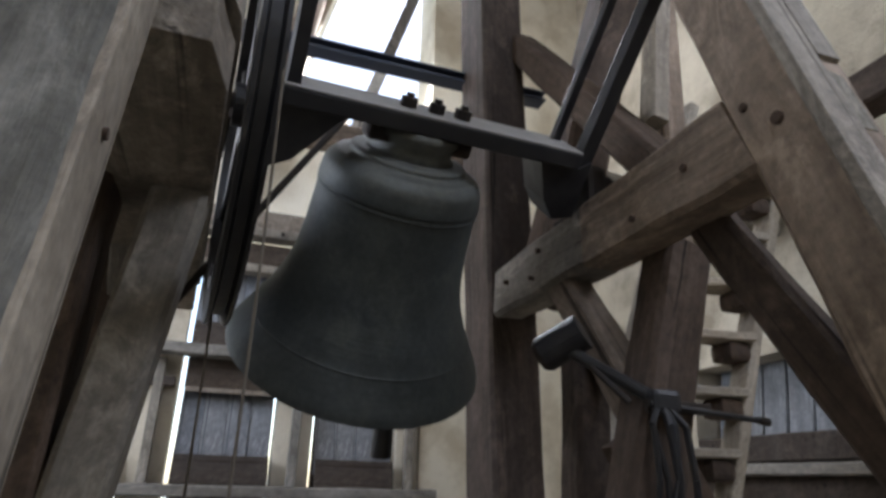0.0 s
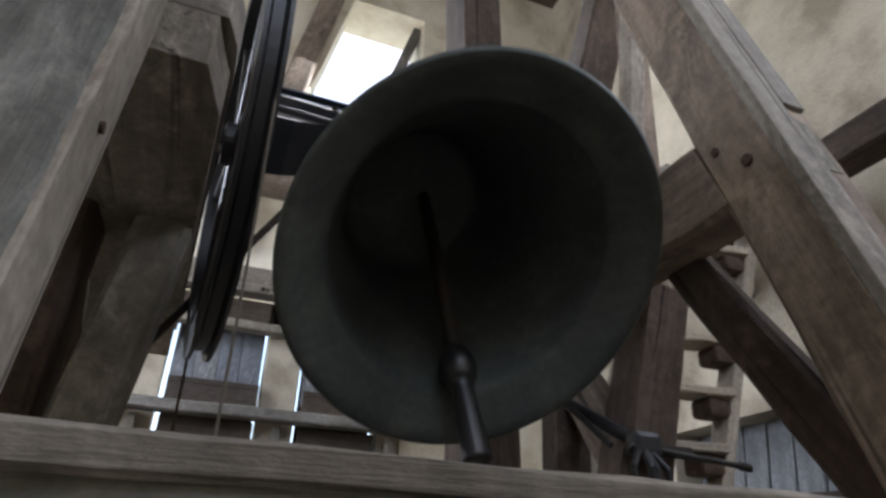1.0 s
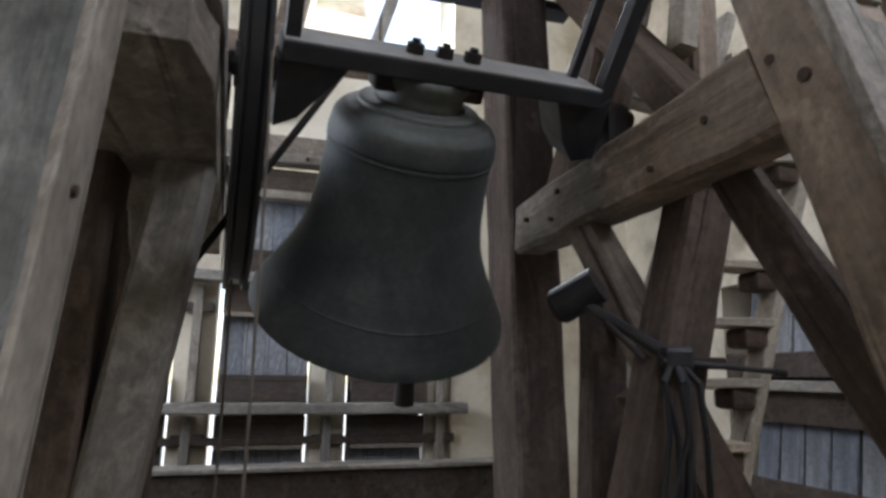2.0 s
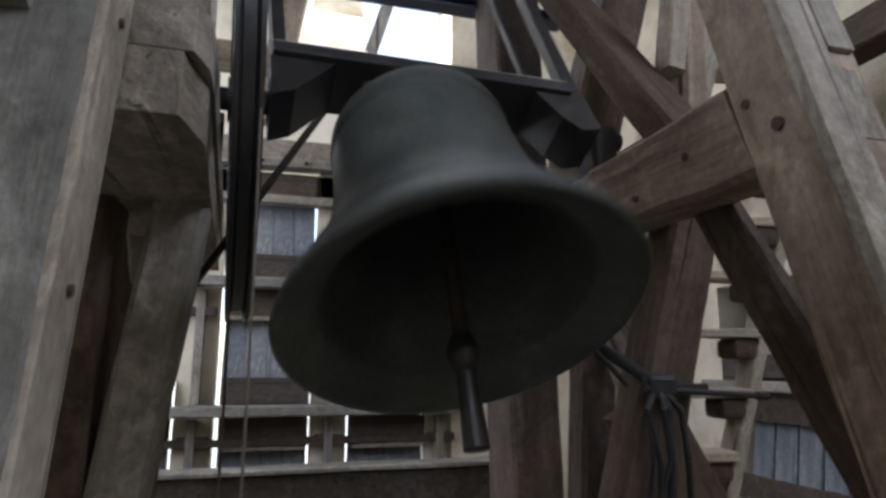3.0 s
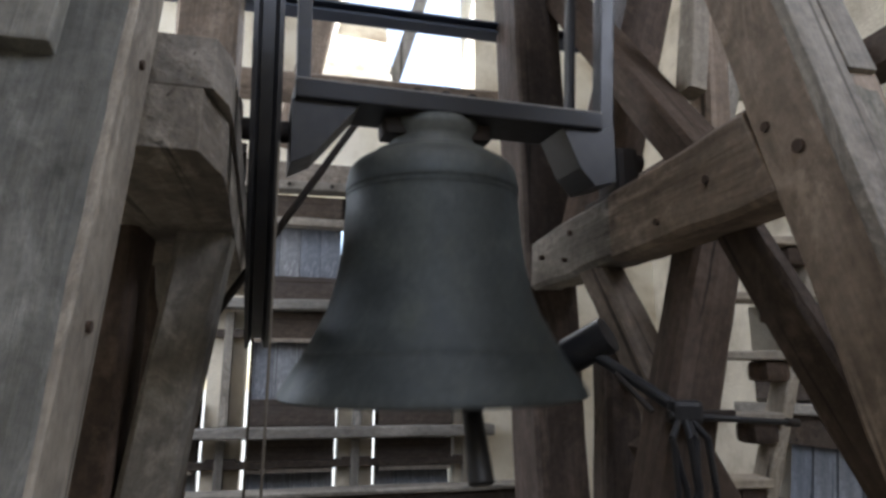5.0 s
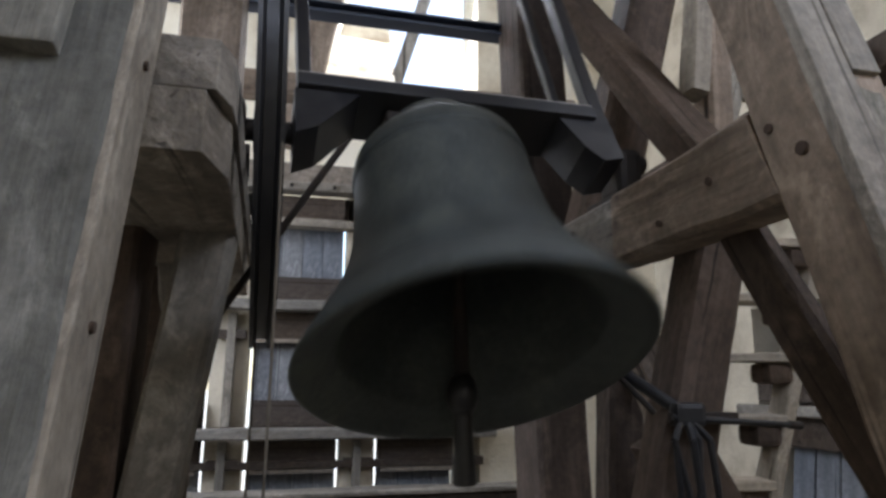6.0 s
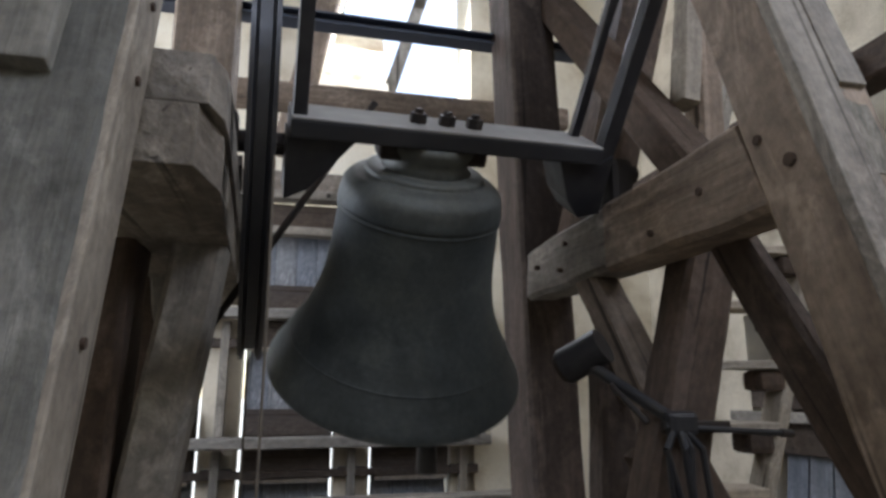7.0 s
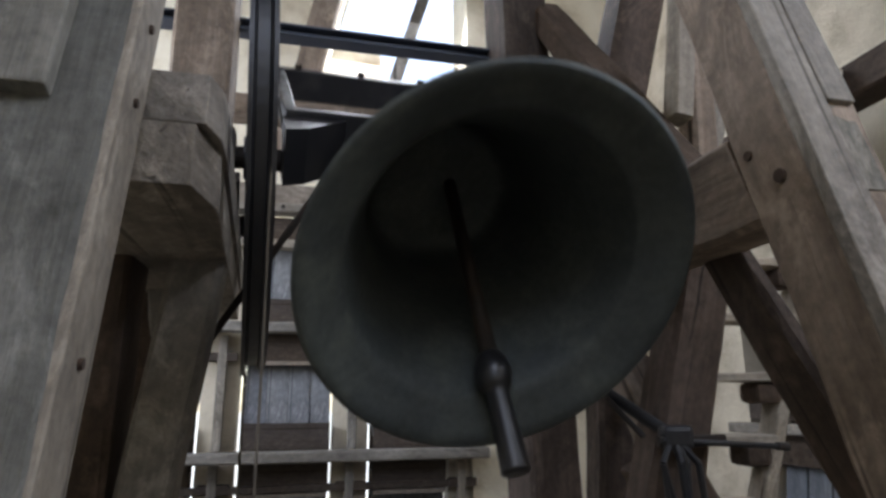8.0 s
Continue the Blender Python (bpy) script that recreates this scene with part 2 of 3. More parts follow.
def wall_with_holes(name, cells, label, material=PLASTER):
    """A wall joined from blocks that leave its openings free."""
    bm = bmesh.new()
    for c in cells:
        one = box_bm(*c)
        me = bpy.data.meshes.new("block")
        one.to_mesh(me)
        one.free()
        bm.from_mesh(me)
        bpy.data.meshes.remove(me)
    return setting(name, bm, material, label)


def polygon_wall(name, outlines, y0, y1, material, label):
    """A wall joined from plates with outlines of (x, z) points."""
    bm = bmesh.new()
    for pts in outlines:
        a = [bm.verts.new((x, y0, z)) for x, z in pts]
        b = [bm.verts.new((x, y1, z)) for x, z in pts]
        bm.faces.new(a)
        bm.faces.new(b[::-1])
        for i in range(len(pts)):
            j = (i + 1) % len(pts)
            bm.faces.new((a[i], a[j], b[j], b[i]))
    return setting(name, bm, material, label)


polygon_wall("wall_north", [
    [(WW - 0.4, 0), (-0.52, 0), (-0.52, TOP), (WW - 0.4, TOP)], [(1.47, 0), (WE + 0.4, 0), (WE + 0.4, TOP), (1.47, TOP)],
    [(-0.52, 0), (1.47, 0), (1.47, 0.9), (-0.52, 0.9)], [(-0.52, 3.24), (1.47, 3.24), (1.47, 3.95), (-0.52, 3.95)],
    [(-0.52, 3.95), (0.40, 3.95), (0.86, 5.9), (0.86, TOP), (-0.52, TOP)], [(0.86, 5.9), (1.47, 5.9), (1.47, TOP), (0.86, TOP)]],
    WN, WN + 0.4, PLASTER, "cream lime-plastered tower wall with a louvred sound opening")
jamb = thing("roof_post", "brown timber post beside the bright roof opening", "post")
timber("post", (0.24, WN - 0.06, 3.45), (0.70, WN - 0.06, 5.9), 0.17, 0.11, OAK, jamb, side=(0, 1, 0), seed=45.0)
polygon_wall("hatch_frame", [[(0.84, 3.95), (0.93, 3.95), (1.50, 5.9), (1.41, 5.9)]], WN + 0.1, WN + 0.2, OAK_GREY, "slanting grey timber in the bright roof opening")


def sill_bm():
    bm = bmesh.new()
    a = [bm.verts.new((0.30, y, z)) for y, z in ((WN + 0.02, 3.6), (WN + 0.02, 3.96), (WN + 0.50, 4.75), (WN + 0.50, 3.6))]
    b = [bm.verts.new((0.90, v.co.y, v.co.z)) for v in a]
    bm.faces.new(a)
    bm.faces.new(b[::-1])
    for i in range(4):
        bm.faces.new((a[i], a[(i + 1) % 4], b[(i + 1) % 4], b[i]))
    return bm


setting("hatch_sill", sill_bm(), plaster("stained_sill", (0.74, 0.69, 0.58), (0.80, 0.76, 0.66), (0.42, 0.31, 0.19)), "sloping stained plaster sill of the roof opening", "sill")
setting("ground", box_bm(-400, 400, WN + 0.5, 900, -9.2, -9.0), plaster("pale_ground", (0.5, 0.5, 0.46), (0.6, 0.6, 0.56), (0.4, 0.42, 0.36)), "pale open ground far below the tower", "ground")
wall_with_holes("wall_east", [
    (WE, WE + 0.4, WS, -0.8, 0, TOP), (WE, WE + 0.4, 0.4, 2.0, 0, TOP), (WE, WE + 0.4, -0.8, 0.4, 0, 3.4), (WE, WE + 0.4, -0.8, 0.4, 4.8, TOP), (WE, WE + 0.4, 3.12, WN, 0, TOP), (WE, WE + 0.4, 2.0, 3.12, 0, 1.0), (WE, WE + 0.4, 2.0, 3.12, 2.42, TOP)],
    "whitewashed rubble wall with a shuttered window", RUBBLE)
# unseen wall; its opening is added to hold the west fill lamp
wall_with_holes("wall_west", [
    (WW - 0.4, WW, WS, 2.3, 0, TOP), (WW - 0.4, WW, 3.5, WN, 0, TOP), (WW - 0.4, WW, 2.3, 3.5, 0, 2.4), (WW - 0.4, WW, 2.3, 3.5, 3.8, TOP)],
    "cream plastered tower wall with an assumed opening, out of view")
wall_with_holes("wall_south", [
    (WW - 0.4, -1.1, WS - 0.4, WS, 0, TOP), (1.1, WE + 0.4, WS - 0.4, WS, 0, TOP), (-1.1, 1.1, WS - 0.4, WS, 0, 3.95), (-1.1, 1.1, WS - 0.4, WS, 5.55, TOP)],
    "cream plastered tower wall with an assumed opening, out of view")


# ---- the louvred sound opening in the north wall ----
def one_box(name, c, material, parent, bevel=0.004, turn=0.0):
    """A board round its own middle, tipped about x by turn degrees."""
    x0, x1, ya, yb, z0, z1 = c
    ob = part(name, box_bm((x0 - x1) / 2, (x1 - x0) / 2, (ya - yb) / 2, (yb - ya) / 2, (z0 - z1) / 2, (z1 - z0) / 2, bevel), material, parent)
    ob.matrix_basis = pose((x0 + x1) / 2, (ya + yb) / 2, (z0 + z1) / 2, turn)
    return ob


def louvre_bay(parent, xa, xb, zb, seed):
    """One bay over a ledge at height zb: a dark board, then upright pale planks leaning outward."""
    rnd = random.Random(seed)
    one_box("dark_board", (xa + 0.004, xb - 0.002, WN - 0.03, WN - 0.005, zb + 0.035, zb + 0.185), BOARD_DARK, parent, turn=-8)
    n = 4
    w = (xb - xa) / n
    for k in range(n):
        x = xa + k * w
        one_box("plank", (x + 0.0015, x + w - 0.0015, WN + 0.06 + rnd.uniform(-0.004, 0.004), WN + 0.085, zb + 0.10, zb + 0.57 + rnd.uniform(-0.01, 0.01)), LOUVRE, parent, 0.002, -10)
    one_box("head_board", (xa + 0.002, xb - 0.002, WN + 0.0, WN + 0.03, zb + 0.53, zb + 0.70), BOARD_DARK, parent, turn=5)
    one_box("batten", (xa + 0.01, xb - 0.01, WN - 0.012, WN + 0.012, zb + 0.515, zb + 0.54), OAK_X, parent)
    # added board out of view behind the planks, blocks daylight in their joints
    one_box("back_board", (xa, xb, WN + 0.14, WN + 0.16, zb - 0.10, zb + 0.74), BOARD_DARK, parent)


window_1 = thing("window_1", "weathered timber sound louvres with daylight showing through gaps", "window", kind="structure")
BAYS = ((-0.50, -0.172), (0.096, 0.598), (0.849, 1.304))
MULLIONS = ((-0.146, 0.066), (0.616, 0.824), (1.326, 1.468))
for row, zb in enumerate((0.985, 1.725, 2.45)):
    for k, (xa, xb) in enumerate(BAYS):
        louvre_bay(window_1, xa, xb, zb, row * 7 + k)
    if row:
        timber("ledge", (-0.52, WN - 0.09, zb), (1.535, WN - 0.09, zb + 0.008), 0.062, 0.12, OAK_GREY, window_1, side=(0, 1, 0), bevel=0.008, seed=30.0 + row, seg=16, wave=0.005)
for xa, xb in MULLIONS:
    one_box("mullion", (xa, xb, WN + 0.03, WN + 0.2, 0.9, 3.24), RUBBLE, window_1, 0.006)
    one_box("batten", ((xa + xb) / 2 - 0.028, (xa + xb) / 2 + 0.022, WN - 0.03, WN + 0.028, 0.9, 1.68), OAK_GREY, window_1)
    one_box("batten", ((xa + xb) / 2 - 0.02, (xa + xb) / 2 + 0.03, WN - 0.03, WN + 0.028, 1.76, 2.41), OAK_GREY, window_1)
    for zb in (1.70, 2.43):
        one_box("bracket", ((xa + xb) / 2 - 0.08, (xa + xb) / 2 + 0.09, WN - 0.028, WN + 0.03, zb - 0.17, zb - 0.12), BOARD_DARK, window_1)
timber("rail", (-0.52, WN + 0.0, 1.545), (1.47, WN + 0.0, 1.55), 0.04, 0.05, BOARD_DARK, window_1, side=(0, 1, 0), bevel=0.004, seed=40.0)
timber("ledge", (-0.52, WN - 0.05, 2.962), (1.47, WN - 0.05, 2.962), 0.05, 0.10, OAK_GREY, window_1, side=(0, 1, 0), bevel=0.006, seed=41.0)
head = timber("ledge", (-0.52, WN - 0.06, 3.185), (1.47, WN - 0.06, 3.185), 0.055, 0.12, OAK_GREY, window_1, side=(0, 1, 0), bevel=0.006, seed=42.0)
one_box("dark_board", (-0.50, 1.46, WN + 0.03, WN + 0.06, 2.99, 3.16), BOARD_DARK, window_1)
one_box("head_board", (-0.50, 1.46, WN - 0.03, WN + 0.02, 3.22, 3.36), OAK_X, window_1)
for bx in (-0.2, 0.26, 0.516, 0.9, 1.3):
    part("bolt", rod_bm((bx, WN - 0.115, 3.185), (bx, WN - 0.135, 3.185), 0.012, 8), IRON, window_1)
low = thing("floor_beam", "long dark beam with its lit top edge in a paler strip", "beam")
timber("beam", (-1.2, 3.66, 1.33), (1.63, 3.66, 1.345), 0.2, 0.14, BOARD_DARK, low, side=(0, 1, 0), seed=43.0, seg=20)
# paler strip along the top: the beam's lit upper edge, put into colour
timber("top_board", (-1.2, 3.645, 1.445), (1.66, 3.645, 1.46), 0.022, 0.17, OAK_GREY, low, side=(0, 1, 0), seed=44.0, seg=24, bevel=0.004)

# ---- the shuttered window in the east wall ----
window_2 = thing("window_2", "small louvred window with pale blue-grey planks", "window", kind="structure")
for zb in (1.29, 1.89):
    timber("ledge", (WE - 0.05, 1.96, zb), (WE - 0.05, 3.16, zb), 0.05, 0.12, OAK_GREY, window_2, seed=50.0 + zb, bevel=0.006)
    timber("dark_board", (WE - 0.0, 1.98, zb + 0.10), (WE - 0.0, 3.10, zb + 0.10), 0.12, 0.03, BOARD_DARK, window_2, seed=52.0 + zb, bevel=0.004)
    timber("lower_board", (WE + 0.03, 1.99, zb - 0.10), (WE + 0.03, 3.11, zb - 0.10), 0.15, 0.03, BOARD_DARK, window_2, seed=53.0 + zb, bevel=0.004)
    # added board behind this window's planks, keeps daylight out of the gaps
    timber("back_board", (WE + 0.26, 1.9, zb + 0.2), (WE + 0.26, 3.2, zb + 0.2), 0.66, 0.02, BOARD_DARK, window_2, seed=51.0 + zb, bevel=0.004)
    for k in range(7):
        ya = 2.03 + k * 0.152
        timber("plank", (WE + 0.12, ya + 0.07, zb + 0.10), (WE + 0.19, ya + 0.07, zb + 0.56), 0.138, 0.025, LOUVRE, window_2, seed=54.0 + k + zb, bevel=0.003, wave=0.003)

# ---- the ladder beside the wall ----
ladder = thing("ladder_stair", "steep timber ladder stair with worn blocked treads", "ladder")
LX = lambda z: 2.0 + (z - 2.1) * 0.335
timber("stringer", (LX(0.0), 2.02, 0.0), (LX(3.3), 1.98, 3.3), 0.045, 0.09, PALE_WOOD, ladder, side=(0, 1, 0), seed=60.0, bevel=0.005, seg=14)
timber("stringer", (LX(0.0) - 0.42, 2.10, 0.0), (LX(3.3) - 0.42, 2.06, 3.3), 0.045, 0.09, PALE_WOOD, ladder, side=(0, 1, 0), seed=61.0, bevel=0.005, seg=14)
for k in range(15):
    z = 0.31 + k * 0.199
    timber("tread", (LX(z) - 0.40, 2.03, z), (LX(z) - 0.03, 1.98, z), 0.03, 0.12, PALE_WOOD, ladder, side=(0, 1, 0), seed=62.0 + k, bevel=0.005, seg=5)
    one_box("tread_block", (LX(z) - 0.135, LX(z) - 0.04, 1.945, 2.05, z - 0.085, z - 0.016), OAK_DARK, ladder, 0.02)



# ---- the timber bell frame ----
frame_thing = thing("bell_stand", "heavy hewn oak stand of the bell with pegged leaning struts", "bell stand")
def cut_bm(profile, ends, wave=0.004, seed=0.0, bevel=0.006, seg=10):
    """A hewn timber with a cross-section of points, run between two end positions; a position may follow the second coordinate (start, lean)."""
    bm = bmesh.new()
    rows = []
    for i in range(seg + 1):
        u = i / seg
        row = []
        for a, c in profile:
            e = [p[0] + p[1] * c for p in ends]
            v = e[0] + (e[1] - e[0]) * u
            co = Vector((a, v, c))
            n = noise.noise_vector(co * 7 + Vector((seed, seed, seed)))
            row.append(bm.verts.new(co + n * wave))
        rows.append(row)
    k = len(profile)
    for r0, r1 in zip(rows, rows[1:]):
        for q in range(k):
            bm.faces.new((r0[q], r0[(q + 1) % k], r1[(q + 1) % k], r1[q]))
    caps = [bm.faces.new(rows[0][::-1]), bm.faces.new(rows[-1])]
    edges = {e for f in caps for e in f.edges}
    bmesh.ops.bevel(bm, geom=list(edges), offset=bevel, segments=2, affect="EDGES", profile=0.6)
    return bm


def worn_box(a0, a1, c0, c1, b):
    return [(a0 + b, c0), (a1 - b, c0), (a1, c0 + b), (a1, c1 - b), (a1 - b, c1), (a0 + b, c1), (a0, c1 - b), (a0, c0 + b)]


# the two cap beams that carry the bearings
part("cap_beam", cut_bm(worn_box(1.112, 1.225, 2.312, 2.495, 0.012), ((0.06, 0.391), (1.552, 0.0)), seed=1.0, wave=0.006), OAK_Y, frame_thing)
part("scarfed_end", cut_bm(worn_box(1.119, 1.235, 2.318, 2.490, 0.014), ((1.560, 0.0), (2.13, 0.0)), seed=1.5, wave=0.008), OAK_GREY_Y, frame_thing)
def plan_bm(outline, z0, z1, bevel=0.006):
    """A block with an outline of (x, y) points, its edges worn."""
    bm = bmesh.new()
    a = [bm.verts.new((x, y, z0)) for x, y in outline]
    b = [bm.verts.new((x, y, z1)) for x, y in outline]
    bm.faces.new(a)
    bm.faces.new(b[::-1])
    for k in range(len(outline)):
        n = (k + 1) % len(outline)
        bm.faces.new((a[k], a[n], b[n], b[k]))
    bmesh.ops.bevel(bm, geom=bm.edges[:], offset=bevel, segments=2, affect="EDGES", profile=0.6)
    return bm


part("cap_beam", plan_bm([(-0.10, 0.955), (0.203, 0.955), (0.226, 1.07), (0.160, 2.45), (-0.10, 2.45)], 2.310, 2.400, 0.002), OAK_GREY_Y, frame_thing)
part("cap_top", plan_bm([(-0.10, 0.955), (0.216, 0.955), (0.232, 1.01), (0.232, 1.08), (0.168, 2.45), (-0.10, 2.45)], 2.4005, 2.476, 0.002), OAK_GREY_Y, frame_thing)
# near struts
timber("strut", (1.187, 0.482, 0.9), (1.187, 1.227, 3.4), 0.128, 0.128, OAK, frame_thing, seed=3.0, seg=40, wave=0.006, taper=1.28)
timber("strut", (-0.03, 0.466, 0.9), (-0.03, 1.079, 3.2), 0.092, 0.34, STRUT_GREY, frame_thing, seed=4.0, seg=50, wave=0.006, bevel=0.009)
# posts under the caps
timber("post", (1.074, 1.395, 1.55), (1.279, 1.395, 2.33), 0.11, 0.128, OAK_DARK, frame_thing, seed=5.0, seg=14)
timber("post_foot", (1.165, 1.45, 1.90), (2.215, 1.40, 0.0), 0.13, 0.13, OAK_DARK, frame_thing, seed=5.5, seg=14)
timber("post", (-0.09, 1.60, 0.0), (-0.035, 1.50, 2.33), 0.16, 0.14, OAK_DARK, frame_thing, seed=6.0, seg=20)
# added dark timber standing in for the shaded gap between the left legs
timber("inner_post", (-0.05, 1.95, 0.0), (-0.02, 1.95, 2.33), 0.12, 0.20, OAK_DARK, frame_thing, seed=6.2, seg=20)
timber("post", (-0.145, 1.50, 0.0), (0.150, 1.50, 2.32), 0.11, 0.105, STRUT_PALE, frame_thing, seed=8.0, seg=24, wave=0.005)
# small pale sliver between the posts, built as a short grey block
timber("heel_board", (0.005, 1.86, 2.33), (0.02, 1.90, 2.20), 0.05, 0.06, OAK_GREY, frame_thing, seed=6.5, bevel=0.006)
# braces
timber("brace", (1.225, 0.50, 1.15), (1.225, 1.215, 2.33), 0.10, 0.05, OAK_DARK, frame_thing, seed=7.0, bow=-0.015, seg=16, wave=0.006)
timber("knee_brace", (1.178, 1.43, 1.93), (1.178, 1.75, 2.34), 0.10, 0.085, OAK, frame_thing, seed=9.0)
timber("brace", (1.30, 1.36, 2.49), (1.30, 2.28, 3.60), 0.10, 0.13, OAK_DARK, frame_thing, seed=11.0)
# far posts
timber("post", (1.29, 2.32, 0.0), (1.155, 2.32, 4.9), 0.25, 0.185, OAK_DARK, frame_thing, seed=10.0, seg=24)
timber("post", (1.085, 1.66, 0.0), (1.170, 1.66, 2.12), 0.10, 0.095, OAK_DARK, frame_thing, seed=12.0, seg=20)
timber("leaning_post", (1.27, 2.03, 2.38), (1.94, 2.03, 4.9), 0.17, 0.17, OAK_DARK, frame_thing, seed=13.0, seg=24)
timber("post", (0.0, 2.32, 2.474), (-0.02, 2.32, 4.9), 0.22, 0.2, OAK, frame_thing, seed=14.0, seg=24)
timber("hanging_post", (1.526, 1.60, 3.7), (1.382, 1.55, 2.80), 0.07, 0.06, STRUT_PALE, frame_thing, seed=15.0, bevel=0.006)
timber("post", (1.52, 1.68, 2.45), (1.60, 1.68, 4.2), 0.09, 0.085, OAK, frame_thing, seed=16.0)
timber("rail", (1.6, 2.42, 3.12), (2.75, 2.42, 3.0), 0.07, 0.08, OAK_GREY, frame_thing, side=(0, 1, 0), seed=17.0)
timber("cross_beam", (-0.1, 3.05, 3.40), (1.7, 3.05, 3.42), 0.11, 0.14, OAK, frame_thing, side=(0, 1, 0), seed=18.0)


def peg(x, y, z, r, parent, axis=(1, 0, 0)):
    p = Vector((x, y, z))
    return part("peg", rod_bm(p + Vector(axis) * 0.03, p - Vector(axis) * 0.004, r, 10), HOLE, parent)


for py, pz, pr in ((0.975, 2.440, 0.009), (0.909, 2.381, 0.012), (1.146, 2.400, 0.009), (2.02, 2.41, 0.008), (1.79, 2.44, 0.008), (1.84, 2.37, 0.007), (1.33, 2.36, 0.008), (0.735, 1.99, 0.010)):
    peg(1.110, py, pz, pr, frame_thing)
for pz in (2.50, 2.379, 2.06):
    peg(0.1455, 0.862 + (pz - 2.379) * 0.267, pz, 0.006, frame_thing, (-1, 0, 0))
# boards let into the strut faces, and pale ones added for their lit sides
board = part("let_in_board", box_bm(-0.028, 0.028, -0.003, 0.012, -0.17, 0.0, 0.002), STRUT_GREY, frame_thing, "dark board let into the strut")
board.matrix_basis = pose(1.208, 0.880, 2.50, -16.0)
board = part("let_in_board", box_bm(-0.022, 0.034, -0.013, 0.012, 0.004, 0.75, 0.003), STRUT_PALE, frame_thing, "grey board let into the strut")
board.matrix_basis = pose(1.208, 0.880, 2.50, -16.0)
# added thin board: the brighter light on the strut's front, as paler wood
board = part("facing_board", box_bm(-0.096, -0.026, -0.013, 0.012, -1.5, 0.85, 0.003), STRUT_PALE, frame_thing, "added pale worn board, the strut's lit front in its colour")
board.matrix_basis = pose(1.208, 0.880, 2.50, -16.0)
# added thin board: light from the east on this side, as paler wood
board = part("side_board", box_bm(-0.01, 0.004, -0.046, 0.046, -1.4, 0.85, 0.003), STRUT_PALE, frame_thing, "added pale worn board, the strut's lit side in its colour")
board.matrix_basis = pose(0.141, 0.894, 2.50, -14.9)
board = part("let_in_board", box_bm(-0.12, 0.095, -0.027, 0.012, 0.0, 0.7, 0.004), STRUT_GREY, frame_thing, "grey board let into the strut")
board.matrix_basis = pose(-0.02, 0.808, 2.35, -15.0)

timber("wall_plate", (2.5, 0.2, 3.25), (2.5, 3.95, 3.25), 0.15, 0.15, OAK_DARK, frame_thing, seed=19.0)

# ---- the near rail ----
rail = thing("timber_rail", "pale worn timber rail across the front of the bell frame", "rail")
timber("beam", (-1.7, 0.60, 1.67), (2.7, 0.60, 1.665), 0.17, 0.16, STRUT_GREY, rail, side=(0, 1, 0), seed=21.0, seg=60, bevel=0.014, wave=0.007)
# worn edge strip; the light on its chamfer is in the pale wood
timber("worn_edge", (-1.7, 0.523, 1.748), (2.7, 0.523, 1.743), 0.020, 0.014, STRUT_PALE, rail, "splintered upper edge, its lit chamfer in pale wood", side=(0, 1, 0), seed=22.0, seg=120, bevel=0.003, wave=0.004)

# ---- the bell ----
AXLE, YAW, CANT = (0.651, 1.574, 2.589), 4.4, -1.48


def swing(t):
    """Degrees by which the bell's mouth stands away from the near rail."""
    steps = ((0, -4), (0.5, 0.4), (1, 3), (1.5, -1), (2.1, -0.7), (2.8, 0), (3.4, -1.5), (3.55, -1.5), (4, 6.5), (4.5, -1), (5.2, 0), (5.7, -2.5), (5.82, -2.5), (6, -1.6), (6.5, 3.9), (7, 0.8), (7.4, -2), (7.52, -6), (7.75, -4), (8, -5), (9, 0))
    for (ta, a), (tb, b) in zip(steps, steps[1:]):
        if ta <= t <= tb:
            extra = a + (b - a) * (1 - math.cos(math.pi * (t - ta) / (tb - ta))) / 2
            break
    return -2.06 + 50.1 * math.cos(2 * math.pi * (t + 0.061) / 2.265) + extra


bell = thing("church_bell", "dark green bronze church bell swinging on a black steel yoke", "bell", pose(*AXLE, swing(0), CANT, YAW))
OUT = [(0.0, -0.024), (0.11, -0.025), (0.142, -0.029), (0.150, -0.034), (0.153, -0.043), (0.163, -0.047), (0.183, -0.054), (0.202, -0.074), (0.209, -0.10), (0.2125, -0.125), (0.209, -0.132), (0.212, -0.139), (0.2095, -0.147), (0.213, -0.20), (0.219, -0.27), (0.230, -0.34), (0.251, -0.41), (0.285, -0.48), (0.3, -0.505), (0.304, -0.509), (0.306, -0.516), (0.33, -0.555), (0.352, -0.590), (0.359, -0.609)]
INN = [(0.352, -0.613), (0.335, -0.608), (0.305, -0.586), (0.278, -0.566), (0.266, -0.545), (0.243, -0.48), (0.215, -0.40), (0.197, -0.32), (0.183, -0.22), (0.175, -0.165), (0.150, -0.128), (0.08, -0.118), (0.0, -0.118)]
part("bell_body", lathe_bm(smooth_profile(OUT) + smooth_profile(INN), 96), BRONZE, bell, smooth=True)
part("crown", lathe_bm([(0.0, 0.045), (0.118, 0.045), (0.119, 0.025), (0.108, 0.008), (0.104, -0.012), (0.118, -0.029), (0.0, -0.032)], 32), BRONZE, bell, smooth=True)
yoke = part("yoke", box_bm(-0.345, 0.42, -0.115, 0.045, 0.046, 0.088, 0.005), YOKE_STEEL, bell, "dark steel yoke beam with a pale dusty, lit-coloured top")


